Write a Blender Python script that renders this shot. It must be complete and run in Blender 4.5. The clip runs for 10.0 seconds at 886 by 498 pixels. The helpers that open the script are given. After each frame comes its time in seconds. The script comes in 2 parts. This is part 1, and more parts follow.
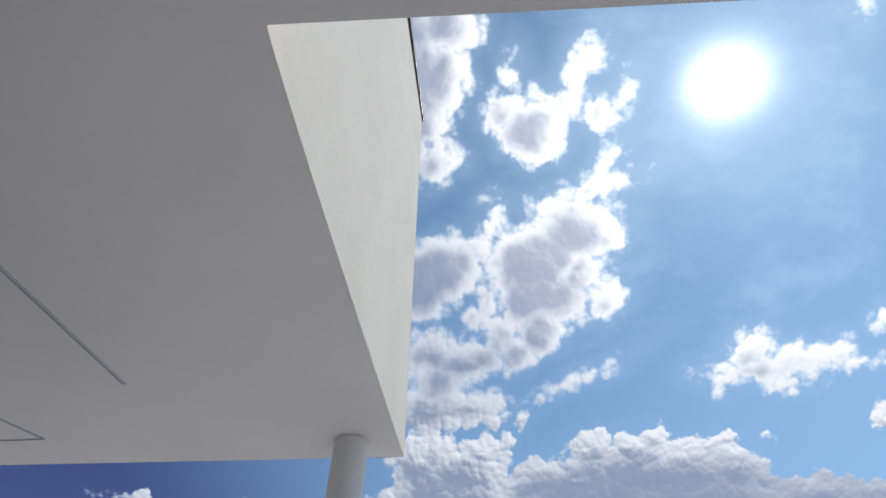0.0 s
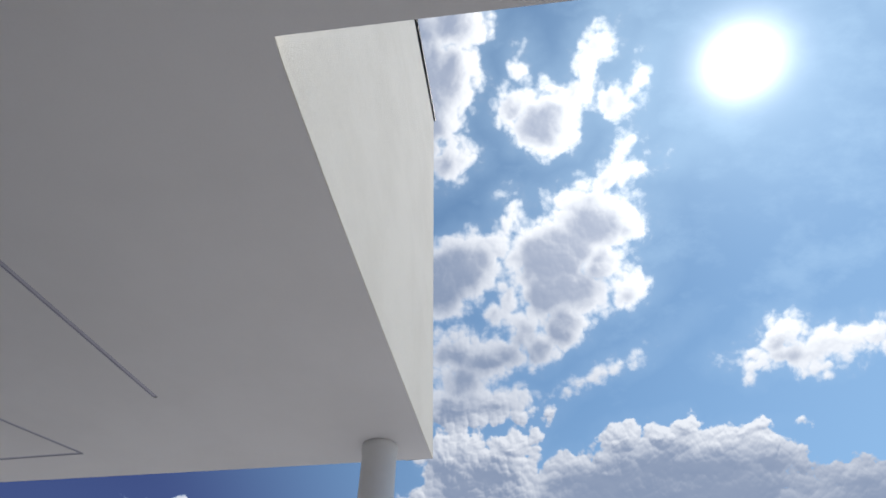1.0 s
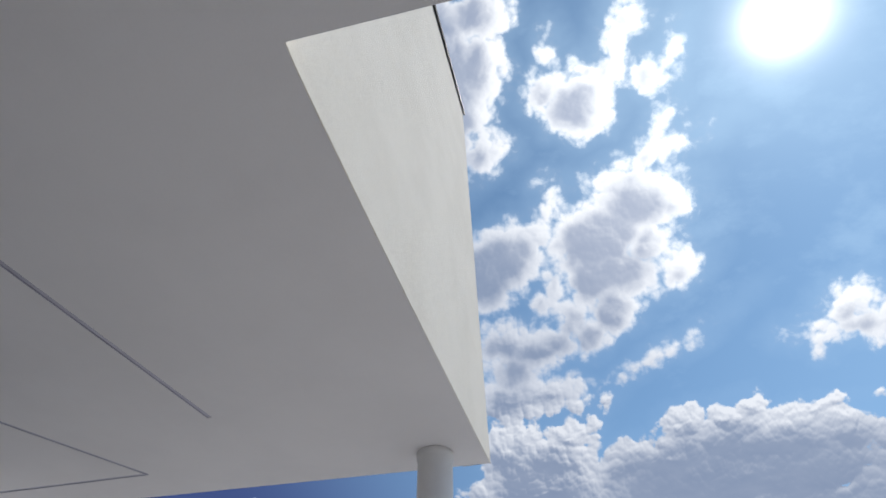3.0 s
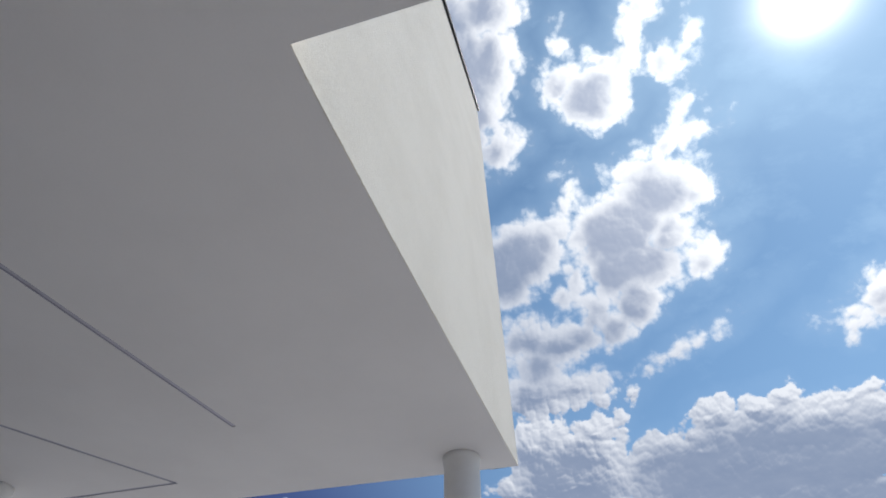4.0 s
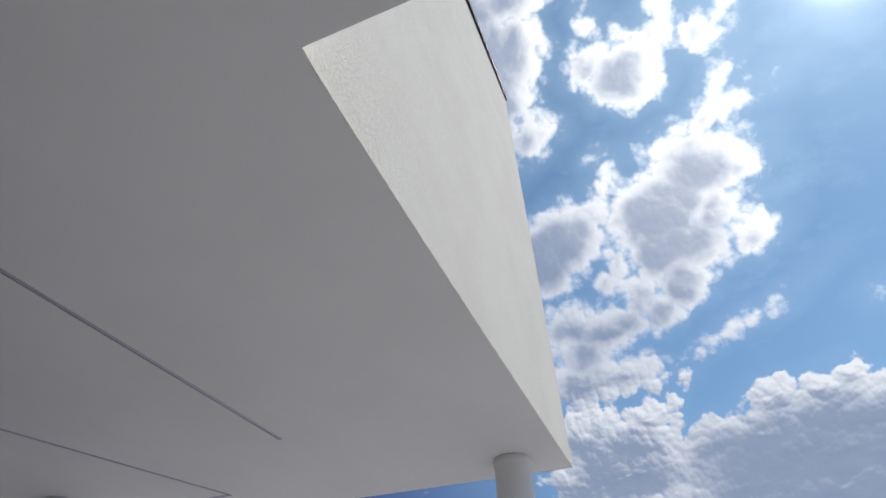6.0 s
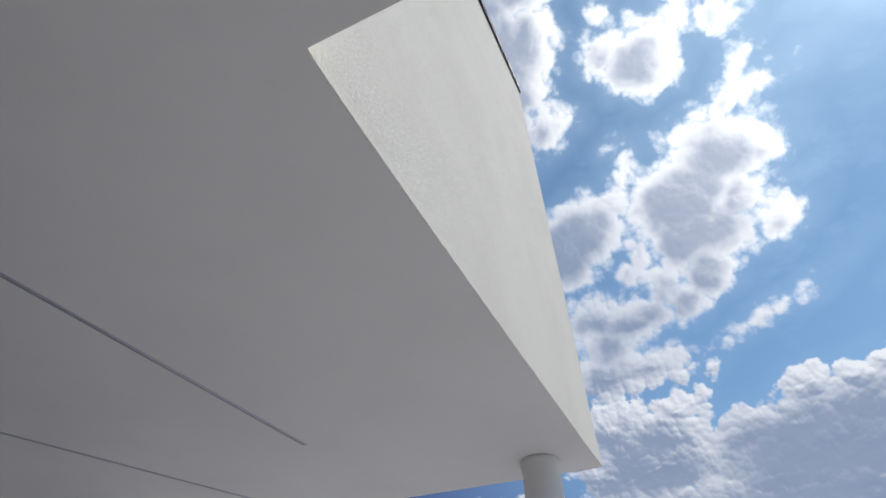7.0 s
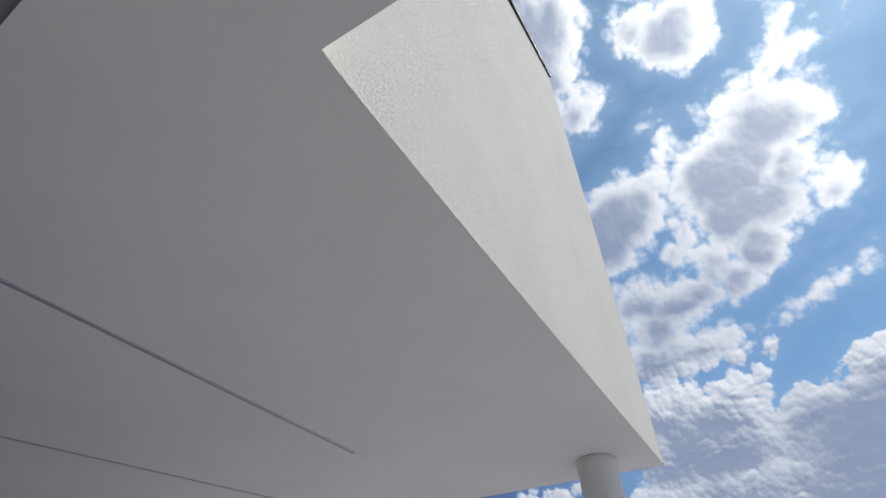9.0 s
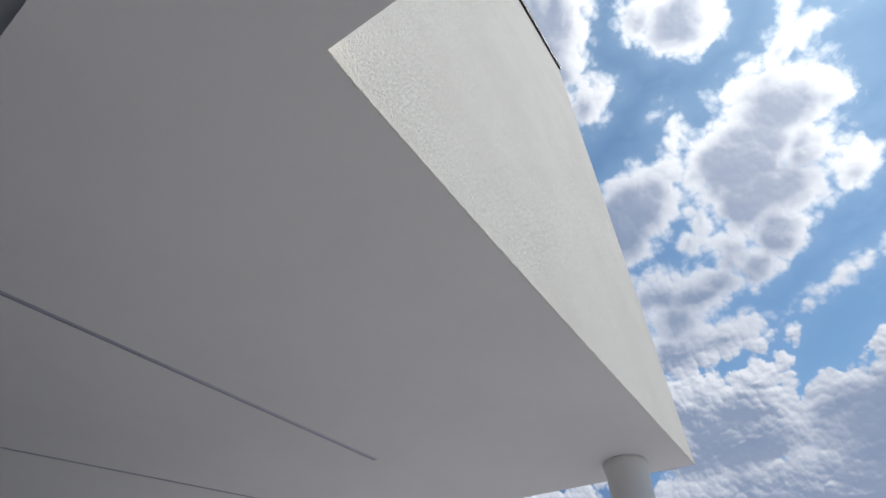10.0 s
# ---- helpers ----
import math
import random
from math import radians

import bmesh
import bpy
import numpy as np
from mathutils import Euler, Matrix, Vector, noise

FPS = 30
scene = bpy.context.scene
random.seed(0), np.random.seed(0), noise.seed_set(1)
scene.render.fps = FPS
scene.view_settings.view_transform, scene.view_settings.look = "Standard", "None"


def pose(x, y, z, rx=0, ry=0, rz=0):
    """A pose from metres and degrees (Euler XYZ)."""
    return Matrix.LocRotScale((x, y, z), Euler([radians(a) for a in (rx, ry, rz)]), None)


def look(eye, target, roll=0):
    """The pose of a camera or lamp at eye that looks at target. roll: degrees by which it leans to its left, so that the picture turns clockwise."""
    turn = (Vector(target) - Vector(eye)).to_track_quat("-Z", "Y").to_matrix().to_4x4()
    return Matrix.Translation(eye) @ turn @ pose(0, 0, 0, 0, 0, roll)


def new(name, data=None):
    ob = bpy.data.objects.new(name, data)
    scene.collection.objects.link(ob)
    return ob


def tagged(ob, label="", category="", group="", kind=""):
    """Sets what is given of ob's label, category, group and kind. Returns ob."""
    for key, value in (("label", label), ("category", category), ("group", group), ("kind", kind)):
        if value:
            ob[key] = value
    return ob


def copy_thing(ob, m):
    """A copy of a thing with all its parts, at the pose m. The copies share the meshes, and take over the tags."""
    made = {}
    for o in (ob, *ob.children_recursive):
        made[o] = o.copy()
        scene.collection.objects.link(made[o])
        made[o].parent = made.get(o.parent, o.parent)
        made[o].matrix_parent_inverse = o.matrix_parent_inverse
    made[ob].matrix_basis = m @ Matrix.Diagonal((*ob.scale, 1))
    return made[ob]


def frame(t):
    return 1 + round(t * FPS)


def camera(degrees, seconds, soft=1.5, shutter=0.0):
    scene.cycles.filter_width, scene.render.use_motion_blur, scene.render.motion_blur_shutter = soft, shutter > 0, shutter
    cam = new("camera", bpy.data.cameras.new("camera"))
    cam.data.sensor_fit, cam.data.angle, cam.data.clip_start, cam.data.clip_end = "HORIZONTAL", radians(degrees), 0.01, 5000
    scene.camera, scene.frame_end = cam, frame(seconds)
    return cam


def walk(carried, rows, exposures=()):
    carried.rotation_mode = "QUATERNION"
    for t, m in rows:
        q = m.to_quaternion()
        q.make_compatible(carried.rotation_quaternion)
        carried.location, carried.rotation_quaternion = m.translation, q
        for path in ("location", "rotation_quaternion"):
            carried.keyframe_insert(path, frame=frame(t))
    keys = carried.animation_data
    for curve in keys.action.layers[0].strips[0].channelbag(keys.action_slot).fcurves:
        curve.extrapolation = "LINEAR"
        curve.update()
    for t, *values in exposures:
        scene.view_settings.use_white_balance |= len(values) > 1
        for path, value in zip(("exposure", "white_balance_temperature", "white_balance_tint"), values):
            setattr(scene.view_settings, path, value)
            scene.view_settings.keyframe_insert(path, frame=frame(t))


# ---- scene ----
# ---- camera ----
cam = camera(84.0, 10.0, soft=1.7)
walk(cam, [
    (0.0, look((0.9119, -0.6965, 0.5228), (0.6829, 1.9525, 3.5111), -0.624)),
    (0.5, look((0.9106, -0.6992, 0.5361), (0.6136, 1.9449, 3.5229), -1.069)),
    (1.0, look((0.9108, -0.6952, 0.5543), (0.5324, 1.9454, 3.5349), -1.115)),
    (1.5, look((0.9118, -0.6758, 0.5855), (0.4465, 1.9558, 3.5618), -1.049)),
    (2.0, look((0.9127, -0.6482, 0.6273), (0.3521, 1.9693, 3.5996), -0.813)),
    (2.5, look((0.9110, -0.6232, 0.6729), (0.2748, 1.9853, 3.6379), -0.702)),
    (4.0, look((0.8993, -0.5541, 0.8124), (0.0375, 2.0128, 3.7566), -0.242)),
    (4.5, look((0.8959, -0.5300, 0.8537), (-0.0480, 2.0161, 3.7908), 0.083)),
    (5.0, look((0.8920, -0.5145, 0.8935), (-0.1283, 2.0123, 3.8218), 0.132)),
    (5.5, look((0.8885, -0.4972, 0.9315), (-0.1983, 2.0119, 3.8509), 0.361)),
    (7.0, look((0.8709, -0.4388, 1.0458), (-0.4271, 2.0006, 3.9379), 0.772)),
    (7.5, look((0.8665, -0.4193, 1.0785), (-0.5102, 1.9854, 3.9633), 0.973)),
    (8.0, look((0.8619, -0.4040, 1.1093), (-0.5879, 1.9702, 3.9835), 1.207)),
    (8.5, look((0.8547, -0.3877, 1.1441), (-0.6563, 1.9585, 4.0097), 1.363)),
    (9.0, look((0.8417, -0.3754, 1.1859), (-0.7407, 1.9431, 4.0356), 1.504)),
    (9.5, look((0.8212, -0.3654, 1.2293), (-0.8083, 1.9333, 4.0684), 1.266)),
    (10.0, look((0.7971, -0.3495, 1.2759), (-0.8816, 1.9197, 4.1101), 1.021)),
])

# ---- plan (metres) ----
GROUND = -0.70          # paving
SOFFIT = 3.05           # underside of the upper storey
TOP = 11.025            # top of its wall
DEPTH = 4.552          # length of the free wall
NEAR = 0.048            # skew of the near edge
FAR = 0.066             # skew of the far edge
SUN_DIR = Vector((0.449, 0.386, 0.806)).normalized()


# ---- node helpers ----
def link(tree, a, b):
    tree.links.new(a, b)


def feed(tree, socket, value):
    if isinstance(value, bpy.types.NodeSocket):
        tree.links.new(value, socket)
    else:
        socket.default_value = value


def mth(tree, op, a, b=None, c=None, clamp=False):
    n = tree.nodes.new("ShaderNodeMath")
    n.operation, n.use_clamp = op, clamp
    for i, v in enumerate((a, b, c)):
        if v is not None:
            feed(tree, n.inputs[i], v)
    return n.outputs[0]


def vec(tree, op, a, b=None, scale=None):
    n = tree.nodes.new("ShaderNodeVectorMath")
    n.operation = op
    feed(tree, n.inputs[0], a)
    if b is not None:
        feed(tree, n.inputs[1], b)
    if scale is not None:
        feed(tree, n.inputs["Scale"], scale)
    return n.outputs["Value"] if op in ("DOT_PRODUCT", "LENGTH", "DISTANCE") else n.outputs["Vector"]


def smooth(tree, x, lo, hi, a=0.0, b=1.0):
    n = tree.nodes.new("ShaderNodeMapRange")
    n.interpolation_type = "SMOOTHSTEP"
    feed(tree, n.inputs["Value"], x)
    for key, v in (("From Min", lo), ("From Max", hi), ("To Min", a), ("To Max", b)):
        feed(tree, n.inputs[key], v)
    return n.outputs["Result"]


def mix(tree, fac, a, b):
    n = tree.nodes.new("ShaderNodeMix")
    n.data_type = "RGBA"
    feed(tree, n.inputs[0], fac)
    feed(tree, n.inputs[6], a)
    feed(tree, n.inputs[7], b)
    return n.outputs[2]


def noise_tex(tree, vector, scale, detail=4.0, rough=0.55, color=False, kind="FBM"):
    n = tree.nodes.new("ShaderNodeTexNoise")
    n.noise_type = kind
    feed(tree, n.inputs["Vector"], vector)
    n.inputs["Scale"].default_value = scale
    n.inputs["Detail"].default_value = detail
    n.inputs["Roughness"].default_value = rough
    return n.outputs["Color"] if color else n.outputs["Fac"]


# ---- clouds: each a few soft lobes (east, up, half width, half height, turn) on a plate of the southern sky ----
TALL_CLOUD = [(-.02, 3.90, .56, .46, 0), (-.10, 3.05, .46, .62, 0), (-.32, 2.30, .34, .70, 0), (-.02, 1.62, .22, .17, 15),
              (-.36, 1.56, .36, .30, 20), (-.92, 2.9, .80, 1.7, 0)]
HIGH_CLOUD = [(2.10, 2.80, .84, .26, 56), (1.44, 2.12, .60, .46, 0), (.92, 2.46, .36, .30, 25), (1.06, 3.10, .15, .24, 0),
              (1.76, 1.86, .26, .24, 0), (2.72, 2.38, .32, .28, 0), (3.08, 2.66, .10, .24, -20), (2.50, 3.28, .28, .24, 0), (1.62, 2.66, .20, .16, 0)]
ARM_CLOUD = [(2.74, 1.20, .50, .15, 16), (2.74, 1.50, .11, .30, -32), (2.40, 1.06, .28, .18, 20)]
GREAT_CLOUD = [(2.22, .44, .80, .50, 0), (2.80, .28, .28, .28, 0), (1.50, -.10, .84, .60, 10), (1.80, -.62, .76, .46, 0),
               (2.66, -.74, .36, .25, 15), (1.10, .06, .40, .34, 30), (1.54, -1.24, .46, .40, 10), (1.05, -1.62, .38, .30, 0),
               (2.84, -.66, .16, .20, 0), (.66, .96, .08, .07, 0), (.80, .72, .16, .08, 35), (.64, .48, .18, .12, 20), (1.30, -.72, .46, .46, 0),
               (1.84, .86, .42, .16, 5), (2.3, -.30, .40, .36, 0)]
LEFT_CLOUD = [(-.06, -.14, .58, .56, 0), (.44, .10, .26, .26, 0), (-.55, -.35, .60, .60, 0), (.60, -.70, .16, .44, -10),
              (.36, -1.00, .16, .16, 0)]
LOW_CLOUD = [(.24, -1.70, .90, .34, 4), (-.36, -1.56, .60, .38, 0), (.84, -1.40, .30, .36, 0), (.22, -2.46, .70, .30, -8),
             (-.46, -2.52, .60, .36, 0), (1.16, -2.72, .10, .06, 10), (-.3, -2.05, .5, .3, 0)]
TOWER_CLOUD = [(.14, -3.60, .74, .48, 0), (.52, -3.20, .34, .26, 0), (.96, -3.05, .11, .20, 0), (-.26, -3.24, .42, .26, 0),
               (0, -4.10, 1.1, .55, 0), (-.35, -3.75, .6, .4, 0), (-.90, -4.20, .65, .38, 0), (-.72, -3.40, .42, .42, 0)]
BANK_CLOUD = [(1.66, -3.62, .56, .22, 0), (2.48, -3.26, .42, .32, 0), (3.10, -3.28, .50, .30, 0), (3.48, -3.06, .26, .22, 0),
              (4.12, -3.48, .72, .36, 0), (5.00, -3.64, .54, .38, 0), (3.2, -4.15, 2.6, .62, 0), (5.50, -3.78, .16, .18, 0),
              (4.5, -3.16, .50, .08, 3), (3.7, -3.68, 1.5, .46, 0), (2.2, -3.78, 1.0, .42, 0), (1.30, -3.90, .55, .30, 0), (2.95, -3.60, .8, .34, 0), (3.2, -4.75, 4.2, .50, 0)]
EAST_BANK = [(6.46, -4.08, .80, .32, 0), (7.46, -4.08, .52, .22, 0), (7.2, -4.40, 1.6, .34, 0), (8.8, -4.1, .9, .5, 0)]
RIGHT_CLOUD = [(5.24, -1.70, .42, .32, 12), (4.70, -1.94, .32, .13, 25), (6.16, -1.86, .66, .24, 5), (6.84, -1.74, .30, .26, 0),
               (5.55, -2.06, .80, .22, 0), (6.04, -2.30, .24, .10, 0), (4.76, -2.26, .10, .16, 0), (7.2, -1.95, .4, .08, 5)]
WISPS = [(2.10, -2.12, .33, .06, 24), (2.52, -1.93, .17, .07, 10), (7.74, -1.24, .22, .16, 25), (7.74, -2.84, .20, .16, 0),
         (7.55, 4.3, .12, .25, -20), (-3.4, -4.40, 1.1, .16, 3), (-4.9, -3.98, .28, .05, 0), (-5.75, -3.83, .24, .05, -5),
         (1.0, -5.2, 5.0, .7, 0)]
LOBES = (TALL_CLOUD + HIGH_CLOUD + ARM_CLOUD + GREAT_CLOUD + LEFT_CLOUD + LOW_CLOUD + TOWER_CLOUD + BANK_CLOUD
         + EAST_BANK + RIGHT_CLOUD + WISPS)


def cloud_field():
    """A node group: how deep inside a cloud a place on the sky plate lies, as a smooth form and with its ragged detail."""
    g = bpy.data.node_groups.new("cloud_field", "ShaderNodeTree")
    g.interface.new_socket("Vector", in_out="INPUT", socket_type="NodeSocketVector")
    g.interface.new_socket("Form", in_out="OUTPUT", socket_type="NodeSocketFloat")
    g.interface.new_socket("Depth", in_out="OUTPUT", socket_type="NodeSocketFloat")
    g.interface.new_socket("Heads", in_out="OUTPUT", socket_type="NodeSocketFloat")
    src = g.nodes.new("NodeGroupInput").outputs[0]
    end = g.nodes.new("NodeGroupOutput")
    big = vec(g, "SCALE", vec(g, "SUBTRACT", noise_tex(g, src, 1.3, 2, 0.5, True), (0.5, 0.5, 0.5)), scale=0.36)
    fine = vec(g, "SCALE", vec(g, "SUBTRACT", noise_tex(g, src, 4.5, 4, 0.55, True), (0.5, 0.5, 0.5)), scale=0.22)
    p = vec(g, "ADD", vec(g, "ADD", src, big), fine)
    p = vec(g, "MULTIPLY", p, (1, 1, 0))
    near = None
    for k, (x, y, w, h, turn) in enumerate(LOBES):
        if k % 14 == 13:  # keeps the shader's evaluation in short runs
            p = vec(g, "ADD", p, vec(g, "SCALE", (1, 1, 0), scale=mth(g, "MULTIPLY", near, 1e-7)))
        m = g.nodes.new("ShaderNodeMapping")
        m.vector_type = "TEXTURE"
        link(g, p, m.inputs["Vector"])
        m.inputs["Location"].default_value = (x, y, 0)
        m.inputs["Rotation"].default_value = (0, 0, radians(turn))
        m.inputs["Scale"].default_value = (w, h, 1)
        size = min(w, h)
        d = vec(g, "LENGTH", m.outputs[0])
        d = mth(g, "MULTIPLY_ADD", d, size, -size)
        near = d if near is None else mth(g, "SMOOTH_MIN", near, d, 0.12)
    billow = mth(g, "SUBTRACT", noise_tex(g, src, 2.4, 3, 0.5), 0.5)
    form = mth(g, "SUBTRACT", mth(g, "MULTIPLY_ADD", billow, 0.16, 0.03), near)
    ragged = mth(g, "SUBTRACT", noise_tex(g, vec(g, "ADD", src, big), 3.6, 10, 0.64), 0.5)
    heads = form
    bent = vec(g, "ADD", vec(g, "ADD", src, vec(g, "SCALE", big, scale=0.6)), vec(g, "SCALE", fine, scale=0.45))
    for scale, amount in ((2.1, 0.13), (4.3, 0.10), (8.8, 0.055), (18.0, 0.012)):  # heaped heads
        v = g.nodes.new("ShaderNodeTexVoronoi")
        v.feature = "SMOOTH_F1"
        v.voronoi_dimensions = "2D"
        v.inputs["Smoothness"].default_value = 0.22
        v.inputs["Scale"].default_value = scale
        link(g, bent, v.inputs["Vector"])
        far = v.outputs["Distance"]
        heads = mth(g, "ADD", heads, mth(g, "MULTIPLY", mth(g, "MULTIPLY_ADD", mth(g, "MULTIPLY", far, far), -1.5, 0.30), amount))
    depth = mth(g, "MULTIPLY_ADD", ragged, 0.34, heads)
    link(g, heads, end.inputs["Heads"])
    link(g, form, end.inputs["Form"])
    link(g, depth, end.inputs["Depth"])
    return g


# ---- world ----
world = bpy.data.worlds.new("sky")
scene.world = world
world.use_nodes = True
wt = world.node_tree
wt.nodes.clear()
sky = wt.nodes.new("ShaderNodeTexSky")
sky.sky_type, sky.sun_disc = "NISHITA", False
sky.sun_elevation, sky.sun_rotation = math.asin(SUN_DIR.z), math.atan2(SUN_DIR.x, SUN_DIR.y)
sky.air_density, sky.dust_density, sky.ozone_density = 1.0, 0.25, 2.0
way = wt.nodes.new("ShaderNodeTexCoord").outputs["Generated"]
PLATE_EAST, PLATE_UP, PLATE_SOUTH = (.9955, .0942, -.0072), (.0752, -.7433, .6647), (-.0572, .6623, .7471)
ahead = mth(wt, "MAXIMUM", vec(wt, "DOT_PRODUCT", way, PLATE_SOUTH), 0.05)
east = mth(wt, "DIVIDE", vec(wt, "DOT_PRODUCT", way, PLATE_EAST), ahead)
up = mth(wt, "DIVIDE", vec(wt, "DOT_PRODUCT", way, PLATE_UP), ahead)
joined = wt.nodes.new("ShaderNodeCombineXYZ")
link(wt, mth(wt, "MULTIPLY_ADD", east, 8.747, mth(wt, "MULTIPLY_ADD", up, 0.089, -0.162)), joined.inputs[0])
link(wt, mth(wt, "MULTIPLY_ADD", up, 8.223, mth(wt, "MULTIPLY_ADD", east, -0.264, 0.177)), joined.inputs[1])
place = joined.outputs[0]
field = cloud_field()


def depth_at(p):
    n = wt.nodes.new("ShaderNodeGroup")
    n.node_tree = field
    link(wt, p, n.inputs[0])
    return n.outputs["Form"], n.outputs["Depth"], n.outputs["Heads"]


sunward = vec(wt, "NORMALIZE", vec(wt, "SUBTRACT", (4.95, 2.95, 0), place))
form, here, heads = depth_at(place)
_, _, heads_there = depth_at(vec(wt, "ADD", place, vec(wt, "SCALE", sunward, scale=0.045)))
beyond, _, _ = depth_at(vec(wt, "ADD", place, vec(wt, "SCALE", sunward, scale=0.34)))
sun_cos = vec(wt, "DOT_PRODUCT", way, tuple(SUN_DIR))
closeness = smooth(wt, sun_cos, 0.76, 0.965)
sunside = smooth(wt, sun_cos, 0.28, 0.67)  # the sky deepens away from the sun
height = vec(wt, "DOT_PRODUCT", place, (0, 1, 0))
low = smooth(wt, height, -2.2, -2.9)  # the far bank is crisp, the nearer clouds are soft
cover = smooth(wt, here, mth(wt, "MULTIPLY_ADD", low, 0.09, -0.15), mth(wt, "MULTIPLY_ADD", low, -0.08, 0.12))
front = smooth(wt, vec(wt, "DOT_PRODUCT", way, PLATE_SOUTH), 0.35, 0.5)
stray = smooth(wt, noise_tex(wt, way, 2.6, 7, 0.6), 0.52, 0.66)
cover_all = mth(wt, "ADD", mth(wt, "MULTIPLY", cover, front), mth(wt, "MULTIPLY", stray, mth(wt, "SUBTRACT", 1.0, front)))
# cloud that stands between a place and the sun shades it; thin rims let the light through
relief = mth(wt, "MULTIPLY", mth(wt, "SUBTRACT", heads, heads_there), mth(wt, "MULTIPLY_ADD", low, 3.8, 1.4))
deep = mth(wt, "MULTIPLY_ADD", here, 0.25, mth(wt, "MULTIPLY", form, 0.75))
shade = mth(wt, "MULTIPLY", smooth(wt, beyond, -0.14, 0.26), smooth(wt, deep, 0.04, 0.32))
along = vec(wt, "DOT_PRODUCT", place, (1, 0, 0))
base_shade = mth(wt, "MULTIPLY", smooth(wt, height, -2.95, -4.0), smooth(wt, along, 0.7, 1.7, 0.20, 0.60))  # the bank's level base
bright = mth(wt, "MULTIPLY_ADD", closeness, 0.26, 0.72)
lit = mth(wt, "ADD", mth(wt, "MULTIPLY_ADD", shade, mth(wt, "MULTIPLY_ADD", closeness, -0.14, -0.68), bright), relief)
lit = mth(wt, "MINIMUM", mth(wt, "MULTIPLY", lit, mth(wt, "SUBTRACT", 1.0, base_shade)), 1.0)
drift = mth(wt, "MULTIPLY", noise_tex(wt, vec(wt, "MULTIPLY", place, (0.8, 1.6, 0)), 1.9, 6, 0.58), 0.20)  # uneven light under the cloud base
lit = mth(wt, "SMOOTH_MAX", lit, drift, 0.20)
white = mix(wt, closeness, (0.77, 0.80, 0.87, 1), (1.12, 1.12, 1.13, 1))
grey = mix(wt, closeness, (0.19, 0.25, 0.39, 1), (0.34, 0.38, 0.51, 1))
cloud = mix(wt, lit, grey, white)
vapour = mth(wt, "MULTIPLY", smooth(wt, form, -0.55, 0.05), 0.24)
cirrus = mth(wt, "MULTIPLY", smooth(wt, noise_tex(wt, vec(wt, "MULTIPLY", place, (0.5, 0.8, 0)), 1.0, 6, 0.62), 0.42, 0.72), 0.26)
thin = mth(wt, "MULTIPLY", mth(wt, "MAXIMUM", vapour, cirrus), mth(wt, "MULTIPLY", front, sunside))
cloud = mix(wt, cover_all, mix(wt, closeness, (0.36, 0.54, 0.80, 1), (0.56, 0.78, 1.0, 1)), cloud)
low_haze = mth(wt, "MULTIPLY", smooth(wt, vec(wt, "DOT_PRODUCT", way, (0, 0, 1)), 0.70, 0.15, 0.0, 0.34), sunside)
cover_all = mth(wt, "MAXIMUM", cover_all, mth(wt, "MAXIMUM", thin, low_haze))
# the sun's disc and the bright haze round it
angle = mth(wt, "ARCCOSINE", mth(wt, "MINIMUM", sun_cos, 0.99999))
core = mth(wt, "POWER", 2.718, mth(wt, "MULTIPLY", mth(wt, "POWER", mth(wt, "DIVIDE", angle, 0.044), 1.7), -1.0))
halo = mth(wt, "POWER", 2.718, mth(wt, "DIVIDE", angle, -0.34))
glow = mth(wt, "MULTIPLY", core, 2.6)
base = wt.nodes.new("ShaderNodeBackground")
tinted = vec(wt, "MULTIPLY", sky.outputs[0], mix(wt, sunside, (0.34, 0.33, 0.56, 1), (0.79, 1.04, 1.12, 1)))
link(wt, tinted, base.inputs["Color"])
base.inputs["Strength"].default_value = 0.094
veil = wt.nodes.new("ShaderNodeBackground")
link(wt, cloud, veil.inputs["Color"])
over = wt.nodes.new("ShaderNodeMixShader")
link(wt, cover_all, over.inputs[0])
link(wt, base.outputs[0], over.inputs[1])
link(wt, veil.outputs[0], over.inputs[2])
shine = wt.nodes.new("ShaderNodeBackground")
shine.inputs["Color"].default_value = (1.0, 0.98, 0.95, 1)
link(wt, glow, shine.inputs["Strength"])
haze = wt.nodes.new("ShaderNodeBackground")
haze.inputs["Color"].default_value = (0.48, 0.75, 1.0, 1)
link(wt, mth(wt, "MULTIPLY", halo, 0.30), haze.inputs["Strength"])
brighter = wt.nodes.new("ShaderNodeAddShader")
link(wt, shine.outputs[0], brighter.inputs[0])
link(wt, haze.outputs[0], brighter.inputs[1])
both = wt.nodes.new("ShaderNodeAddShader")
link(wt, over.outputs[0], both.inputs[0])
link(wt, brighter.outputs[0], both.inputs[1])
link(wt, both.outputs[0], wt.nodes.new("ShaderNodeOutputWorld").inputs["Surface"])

sun = new("sun", bpy.data.lights.new("sun", "SUN"))
sun.data.energy, sun.data.angle, sun.data.color = 2.8, radians(0.5), (1.0, 0.96, 0.90)
sun.matrix_world = look(SUN_DIR * 50, (0, 0, 0))
scene.view_settings.exposure = 0.0


# ---- materials ----
def material(name):
    m = bpy.data.materials.new(name)
    m.use_nodes = True
    t = m.node_tree
    b = next(n for n in t.nodes if n.type == "BSDF_PRINCIPLED")
    return m, t, b


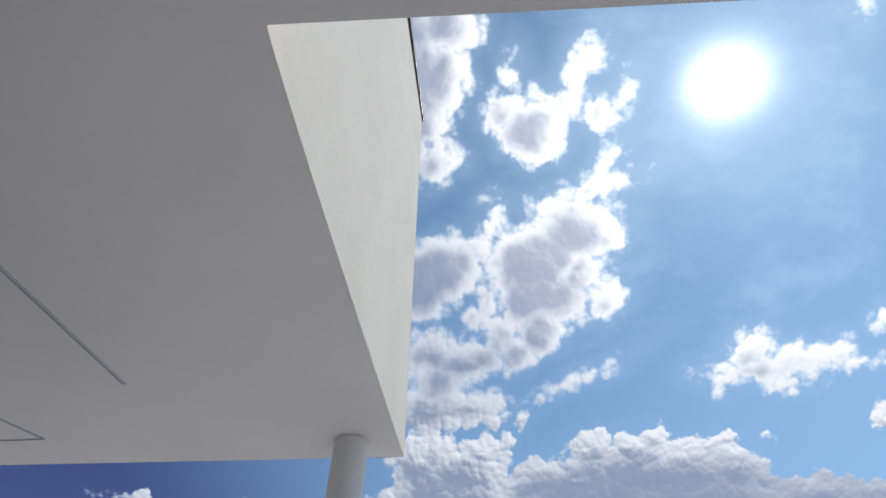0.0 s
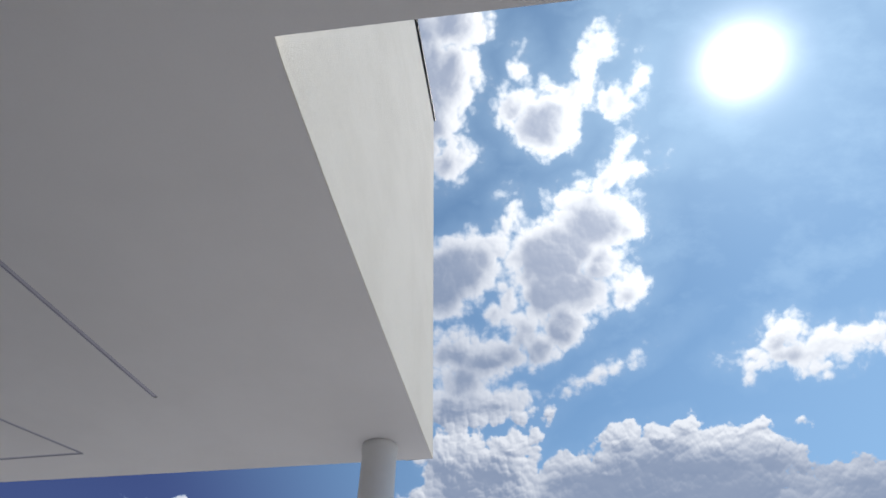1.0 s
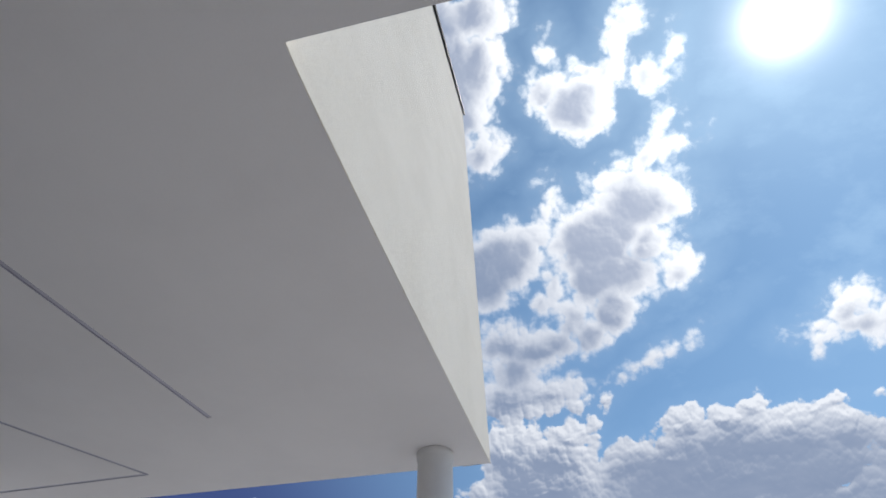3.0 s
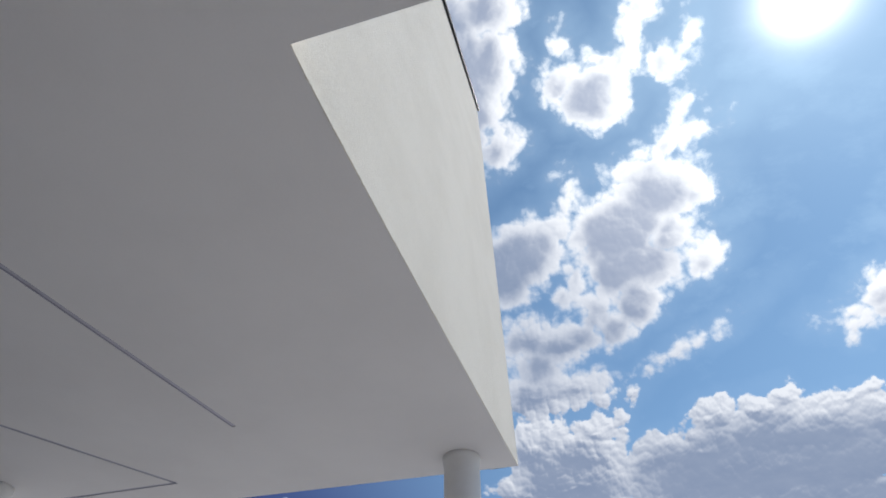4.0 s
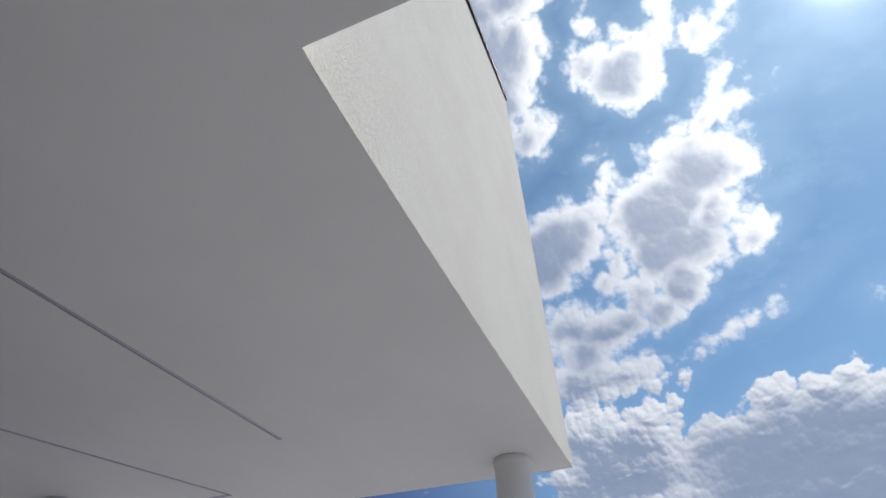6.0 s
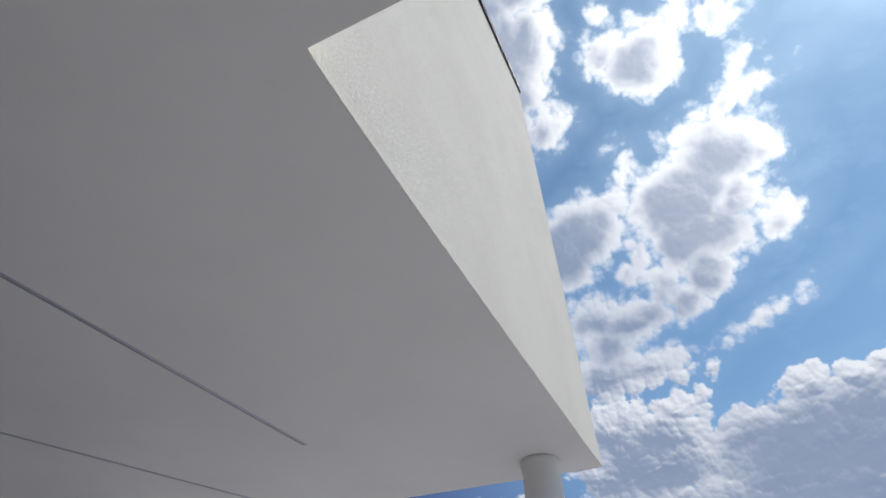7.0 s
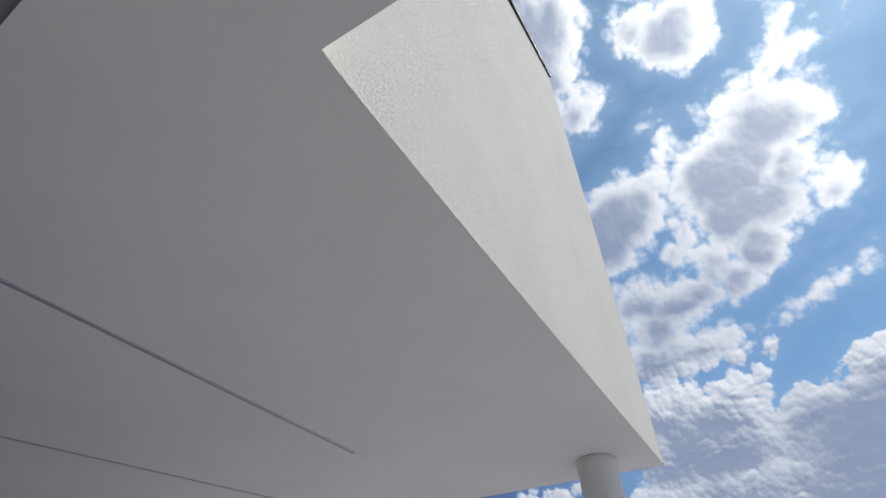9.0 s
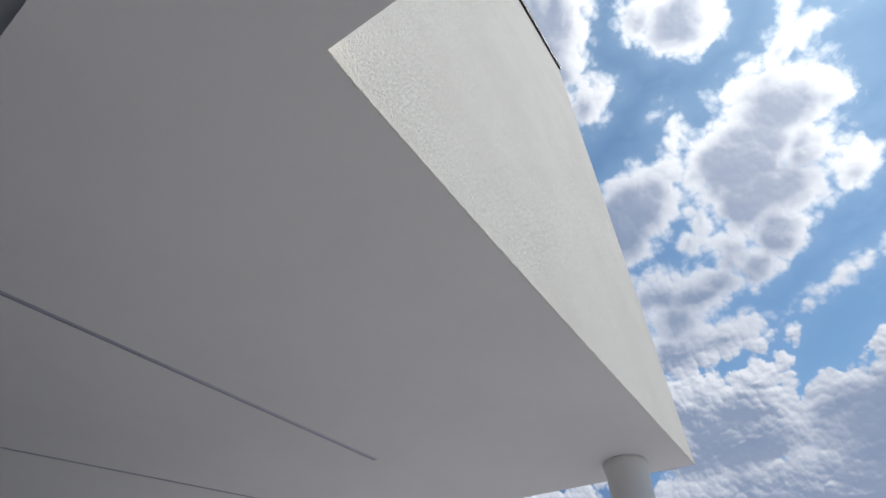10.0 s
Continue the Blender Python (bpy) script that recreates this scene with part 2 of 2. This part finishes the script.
def bump(t, b, height, strength, distance):
    n = t.nodes.new("ShaderNodeBump")
    n.inputs["Strength"].default_value = strength
    n.inputs["Distance"].default_value = distance
    link(t, height, n.inputs["Height"])
    link(t, n.outputs[0], b.inputs["Normal"])


def painted(name, light, dark, grain, depth, rough=0.9, fleck_amount=0.10):
    """Painted mineral render: even paint, faint clouds of dirt, fine grain."""
    m, t, b = material(name)
    pos = t.nodes.new("ShaderNodeNewGeometry").outputs["Position"]
    patch = smooth(t, noise_tex(t, pos, 0.9, 5, 0.6), 0.35, 0.7)
    fleck = noise_tex(t, pos, grain, 3, 0.6)
    col = mix(t, patch, (*light, 1), (*dark, 1))
    col = mix(t, mth(t, "MULTIPLY", smooth(t, fleck, 0.45, 0.75), fleck_amount), col, (*[c * 0.72 for c in dark], 1))
    link(t, col, b.inputs["Base Color"])
    b.inputs["Roughness"].default_value = rough
    b.inputs["Specular IOR Level"].default_value = 0.25
    h = mth(t, "ADD", fleck, mth(t, "MULTIPLY", noise_tex(t, pos, grain * 0.3, 2), 0.6))
    bump(t, b, h, 0.8, depth)
    return m


STUCCO = painted("white_stucco", (0.765, 0.715, 0.630), (0.715, 0.665, 0.58), 115, 0.009, 0.9, 0.32)
SMOOTH = painted("smooth_render", (0.80, 0.775, 0.775), (0.765, 0.74, 0.74), 60, 0.0006, 0.9, 0.05)
COLUMN = painted("column_paint", (0.78, 0.76, 0.74), (0.73, 0.71, 0.69), 90, 0.001)
PANEL = painted("grey_panel", (0.30, 0.31, 0.34), (0.26, 0.27, 0.30), 40, 0.0006, 0.7)
PAVING = painted("pale_paving", (0.47, 0.455, 0.44), (0.38, 0.37, 0.36), 25, 0.003)


def metal(name, colour, rough, metallic=1.0):
    m, t, b = material(name)
    pos = t.nodes.new("ShaderNodeNewGeometry").outputs["Position"]
    n = noise_tex(t, pos, 6, 4)
    link(t, mix(t, n, (*colour, 1), (*[c * 0.85 for c in colour], 1)), b.inputs["Base Color"])
    b.inputs["Metallic"].default_value = metallic
    link(t, smooth(t, n, 0.2, 0.8, rough * 0.8, rough * 1.2), b.inputs["Roughness"])
    return m


DARK_METAL = metal("dark_bronze", (0.012, 0.010, 0.013), 0.5, 0.1)
STRIP = metal("channel_aluminium", (0.58, 0.56, 0.64), 0.5, 0.35)
CHANNEL = metal("channel_lip", (0.44, 0.43, 0.52), 0.5, 0.2)


# ---- mesh helpers ----
def mesh_of(bm, name, mat):
    me = bpy.data.meshes.new(name)
    bmesh.ops.recalc_face_normals(bm, faces=bm.faces)
    bm.to_mesh(me)
    bm.free()
    me.materials.append(mat)
    return me


def part(name, bm, mat, parent=None, label=""):
    ob = new(name, mesh_of(bm, name, mat))
    if parent is not None:
        ob.parent = parent
    if label:
        ob["label"] = label
    return ob


def prism(outline, z0, z1, bm=None):
    """A block over an outline of (x, y)."""
    bm = bm or bmesh.new()
    low = [bm.verts.new((x, y, z0)) for x, y in outline]
    high = [bm.verts.new((x, y, z1)) for x, y in outline]
    n = len(outline)
    bm.faces.new(low[::-1])
    bm.faces.new(high)
    for i in range(n):
        bm.faces.new((low[i], low[(i + 1) % n], high[(i + 1) % n], high[i]))
    return bm


def strip_outline(a, b, w):
    """The outline of a straight strip of width w from a to b."""
    a, b = Vector(a), Vector(b)
    s = (b - a).normalized()
    s = Vector((-s.y, s.x)) * w / 2
    return [tuple(a + s), tuple(b + s), tuple(b - s), tuple(a - s)]


def far_y(x):
    return DEPTH + FAR * x


def wall_x(y):
    """The free wall is slightly hollow in plan."""
    return -0.018 * math.sin(math.pi * math.sqrt(min(1.0, max(0.0, y / DEPTH))))


def near_y(x):
    return NEAR * x


# ---- ground ----
part("ground", prism([(-3000, -3000), (3000, -3000), (3000, 3000), (-3000, 3000)], GROUND - 0.5, GROUND), PAVING)
tagged(bpy.data.objects["ground"], "pale paved ground running to the horizon", "ground", kind="structure")

# ---- soffit with its cut channels ----
WEST, EAST, BACK = -9.0, 7.0, -0.72
s1, s2 = Vector((-2.297, 2.883)), Vector((-3.640, 3.745))
runs = [(s1, Vector((-2.543, -0.40)), .050), (s2, Vector((-4.95, 0.60)), .044),
        (s2 + Vector((.010, 0)), s2 + Vector((-4.6, -0.038 * 4.6)), .044)]
outline = [(WEST, BACK), (EAST, BACK), (EAST, near_y(EAST)), *[(wall_x(DEPTH * i / 40) - 0.004, max(0.0, DEPTH * i / 40 - (0.004 if i == 40 else 0))) for i in range(41)], (WEST, far_y(WEST))]
soffit = tagged(part("ceiling", prism(outline, SOFFIT, SOFFIT + 0.24), SMOOTH),
                "smooth white-painted soffit with recessed metal channels", "ceiling", kind="structure")
bpy.context.view_layer.update()
for a, b, w in runs:
    cutter = part("cutter", prism(strip_outline(a, b, w), SOFFIT - 0.05, SOFFIT + 0.018), SMOOTH)
    mod = soffit.modifiers.new("cut", "BOOLEAN")
    mod.object, mod.operation, mod.solver = cutter, "DIFFERENCE", "EXACT"
    bpy.context.view_layer.update()
    done = bpy.data.meshes.new_from_object(soffit.evaluated_get(bpy.context.evaluated_depsgraph_get()))
    soffit.modifiers.clear()
    soffit.data = done
    bpy.data.objects.remove(cutter)
tagged(part("ceiling_rear", prism([(WEST, -7), (EAST, -7), (EAST, BACK), (WEST, BACK)], SOFFIT + 0.05, SOFFIT + 0.24), PANEL),
       "dark grey recessed soffit panel behind the white soffit", "ceiling", kind="structure")

# ---- upper storey ----
def stucco_wall():
    """The free wall: rough render on a solid core, its lower edge uneven."""
    bm = prism([(-0.30, -6.0), (-0.030, -6.0), (-0.030, DEPTH - 0.012), (-0.30, DEPTH - 0.3)], SOFFIT + 0.25, TOP)
    ys = np.linspace(0.002, DEPTH, 456)
    zs = np.concatenate([np.linspace(SOFFIT, SOFFIT + 1.1, 111), np.linspace(SOFFIT + 1.13, TOP, 120)])
    rows = []
    for z in zs:
        row = []
        fine = max(0.0, 1.0 - (z - SOFFIT) / 1.1)
        for y in ys:
            q = Vector((0.0, y, z))
            n = (noise.noise(q * 36) * 0.5 + noise.noise(q * 70) * 0.7) * fine + noise.noise(q * 0.9) * 1.2
            edge = noise.noise(q * 26) * 0.6 + noise.noise(q * 60) * 0.5
            row.append(bm.verts.new((wall_x(y) + 0.002 + n * 0.0017, y, z + (edge * 0.014 if z == zs[0] else 0))))
        rows.append(row)
    for a, b in zip(rows, rows[1:]):
        for i in range(len(a) - 1):
            bm.faces.new((a[i], a[i + 1], b[i + 1], b[i])).smooth = True
    lip = [bm.verts.new(v.co) for v in rows[0]]
    under = [bm.verts.new((wall_x(v.co.y) - 0.008, v.co.y, SOFFIT + 0.001)) for v in rows[0]]
    for i in range(len(under) - 1):
        bm.faces.new((lip[i + 1], lip[i], under[i], under[i + 1]))
    tip = [bm.verts.new((-0.3, v.co.y, v.co.z)) for v in (rows[0][-1], rows[-1][-1])]
    side = [r[-1] for r in rows]
    bm.faces.new(side + [tip[1], tip[0]])
    me = bpy.data.meshes.new("wall_east")
    bm.to_mesh(me)
    bm.free()
    me.materials.append(STUCCO)
    return new("wall_east", me)


tagged(stucco_wall(), "tall upper-storey wall in rough white stucco", "wall", kind="structure")
tagged(part("wall_south", prism([(WEST, far_y(WEST)), (WEST, far_y(WEST) - .3), (-.304, far_y(-.304) - .3), (-.304, far_y(-.304))],
                                SOFFIT + .242, TOP), STUCCO), "white rendered end wall of the upper storey", "wall", kind="structure")
tagged(part("wall_west", prism([(WEST, -6), (WEST + .3, -6), (WEST + .3, far_y(WEST) - .304), (WEST, far_y(WEST) - .304)],
                               SOFFIT + .242, TOP), STUCCO), "white rendered side wall of the upper storey", "wall", kind="structure")
# unseen wall, set close and grey to cut the light reaching the soffit from behind
tagged(part("wall_north_shading", prism([(-8.6, -4.3), (EAST, -4.3), (EAST, -4.0), (-8.6, -4.0)], GROUND, SOFFIT + .04), PANEL),
       "unseen plain grey wall added behind the terrace to dim the soffit", "wall", kind="structure")
# added out of view: keeps ground bounce off the soffit's west end
tagged(part("wall_west_shading", prism([(-8.9, -4.3), (-8.604, -4.3), (-8.604, 3.2), (-8.9, 3.2)], GROUND, SOFFIT - .002), PANEL),
       "unseen plain grey wall added to darken the soffit's west end", "wall", kind="structure")
tagged(part("roof", prism([(WEST + .31, -6), (-.31, -6), (-.31, DEPTH - .35), (WEST + .31, far_y(WEST) - .35)], TOP - .4, TOP - .15), SMOOTH),
       "flat roof slab behind the parapet", "roof", kind="structure")

coping = tagged(new("trim_coping"), "dark bronze metal coping along the wall top", "coping", kind="structure")
part("coping_cap", prism([(-.34, -6), (.046, -6), (.046, DEPTH + .046), (-.34, DEPTH + .046)], TOP - .002, TOP + .014), DARK_METAL, coping)
part("coping_drip", prism([(.008, -6), (.040, -6), (.040, DEPTH + .040), (.008, DEPTH + .040)], TOP - .075, TOP - .003), DARK_METAL, coping, "dark drip edge")

# ---- channels ----
def channel(a, b, w):
    ch = tagged(new("ceiling_channel"), "slim aluminium channel recessed into the white soffit", "channel", "ceiling channels")
    d = (b - a).normalized() * 0.004
    part("strip", prism(strip_outline(a + d, b - d, w * 0.62), SOFFIT + .006, SOFFIT + .017), STRIP, ch)
    for s in (-1, 1):
        n = Vector((-d.y, d.x)).normalized() * s * w * 0.41
        part("lip", prism(strip_outline(a + n + d, b + n - d, w * 0.15), SOFFIT + .001, SOFFIT + .017), CHANNEL, ch)
    return ch


for a, b, w in runs:
    channel(a, b, w)


# ---- columns ----
def column(x, y, r):
    """A round shaft with a low, slightly wider collar under the soffit."""
    bm = bmesh.new()
    n = 48
    rings = []
    for z, rr in ((GROUND, r), (1.0, r), (2.2, r), (SOFFIT - .085, r), (SOFFIT - .075, r + .010), (SOFFIT - .012, r + .012), (SOFFIT - .001, r + .004)):
        rings.append([bm.verts.new((rr * math.cos(2 * math.pi * i / n), rr * math.sin(2 * math.pi * i / n), z)) for i in range(n)])
    for a, b in zip(rings, rings[1:]):
        for i in range(n):
            bm.faces.new((a[i], a[(i + 1) % n], b[(i + 1) % n], b[i])).smooth = True
    bm.faces.new(rings[-1])
    bm.faces.new(rings[0][::-1])
    ob = part("column", bm, COLUMN)
    ob.location = (x, y, 0)
    return tagged(ob, "round white-painted column with a low collar, carrying the soffit", "column", "columns")


first = column(-0.500, 4.17, 0.178)
copy_thing(first, pose(-5.56, 3.16, 0))
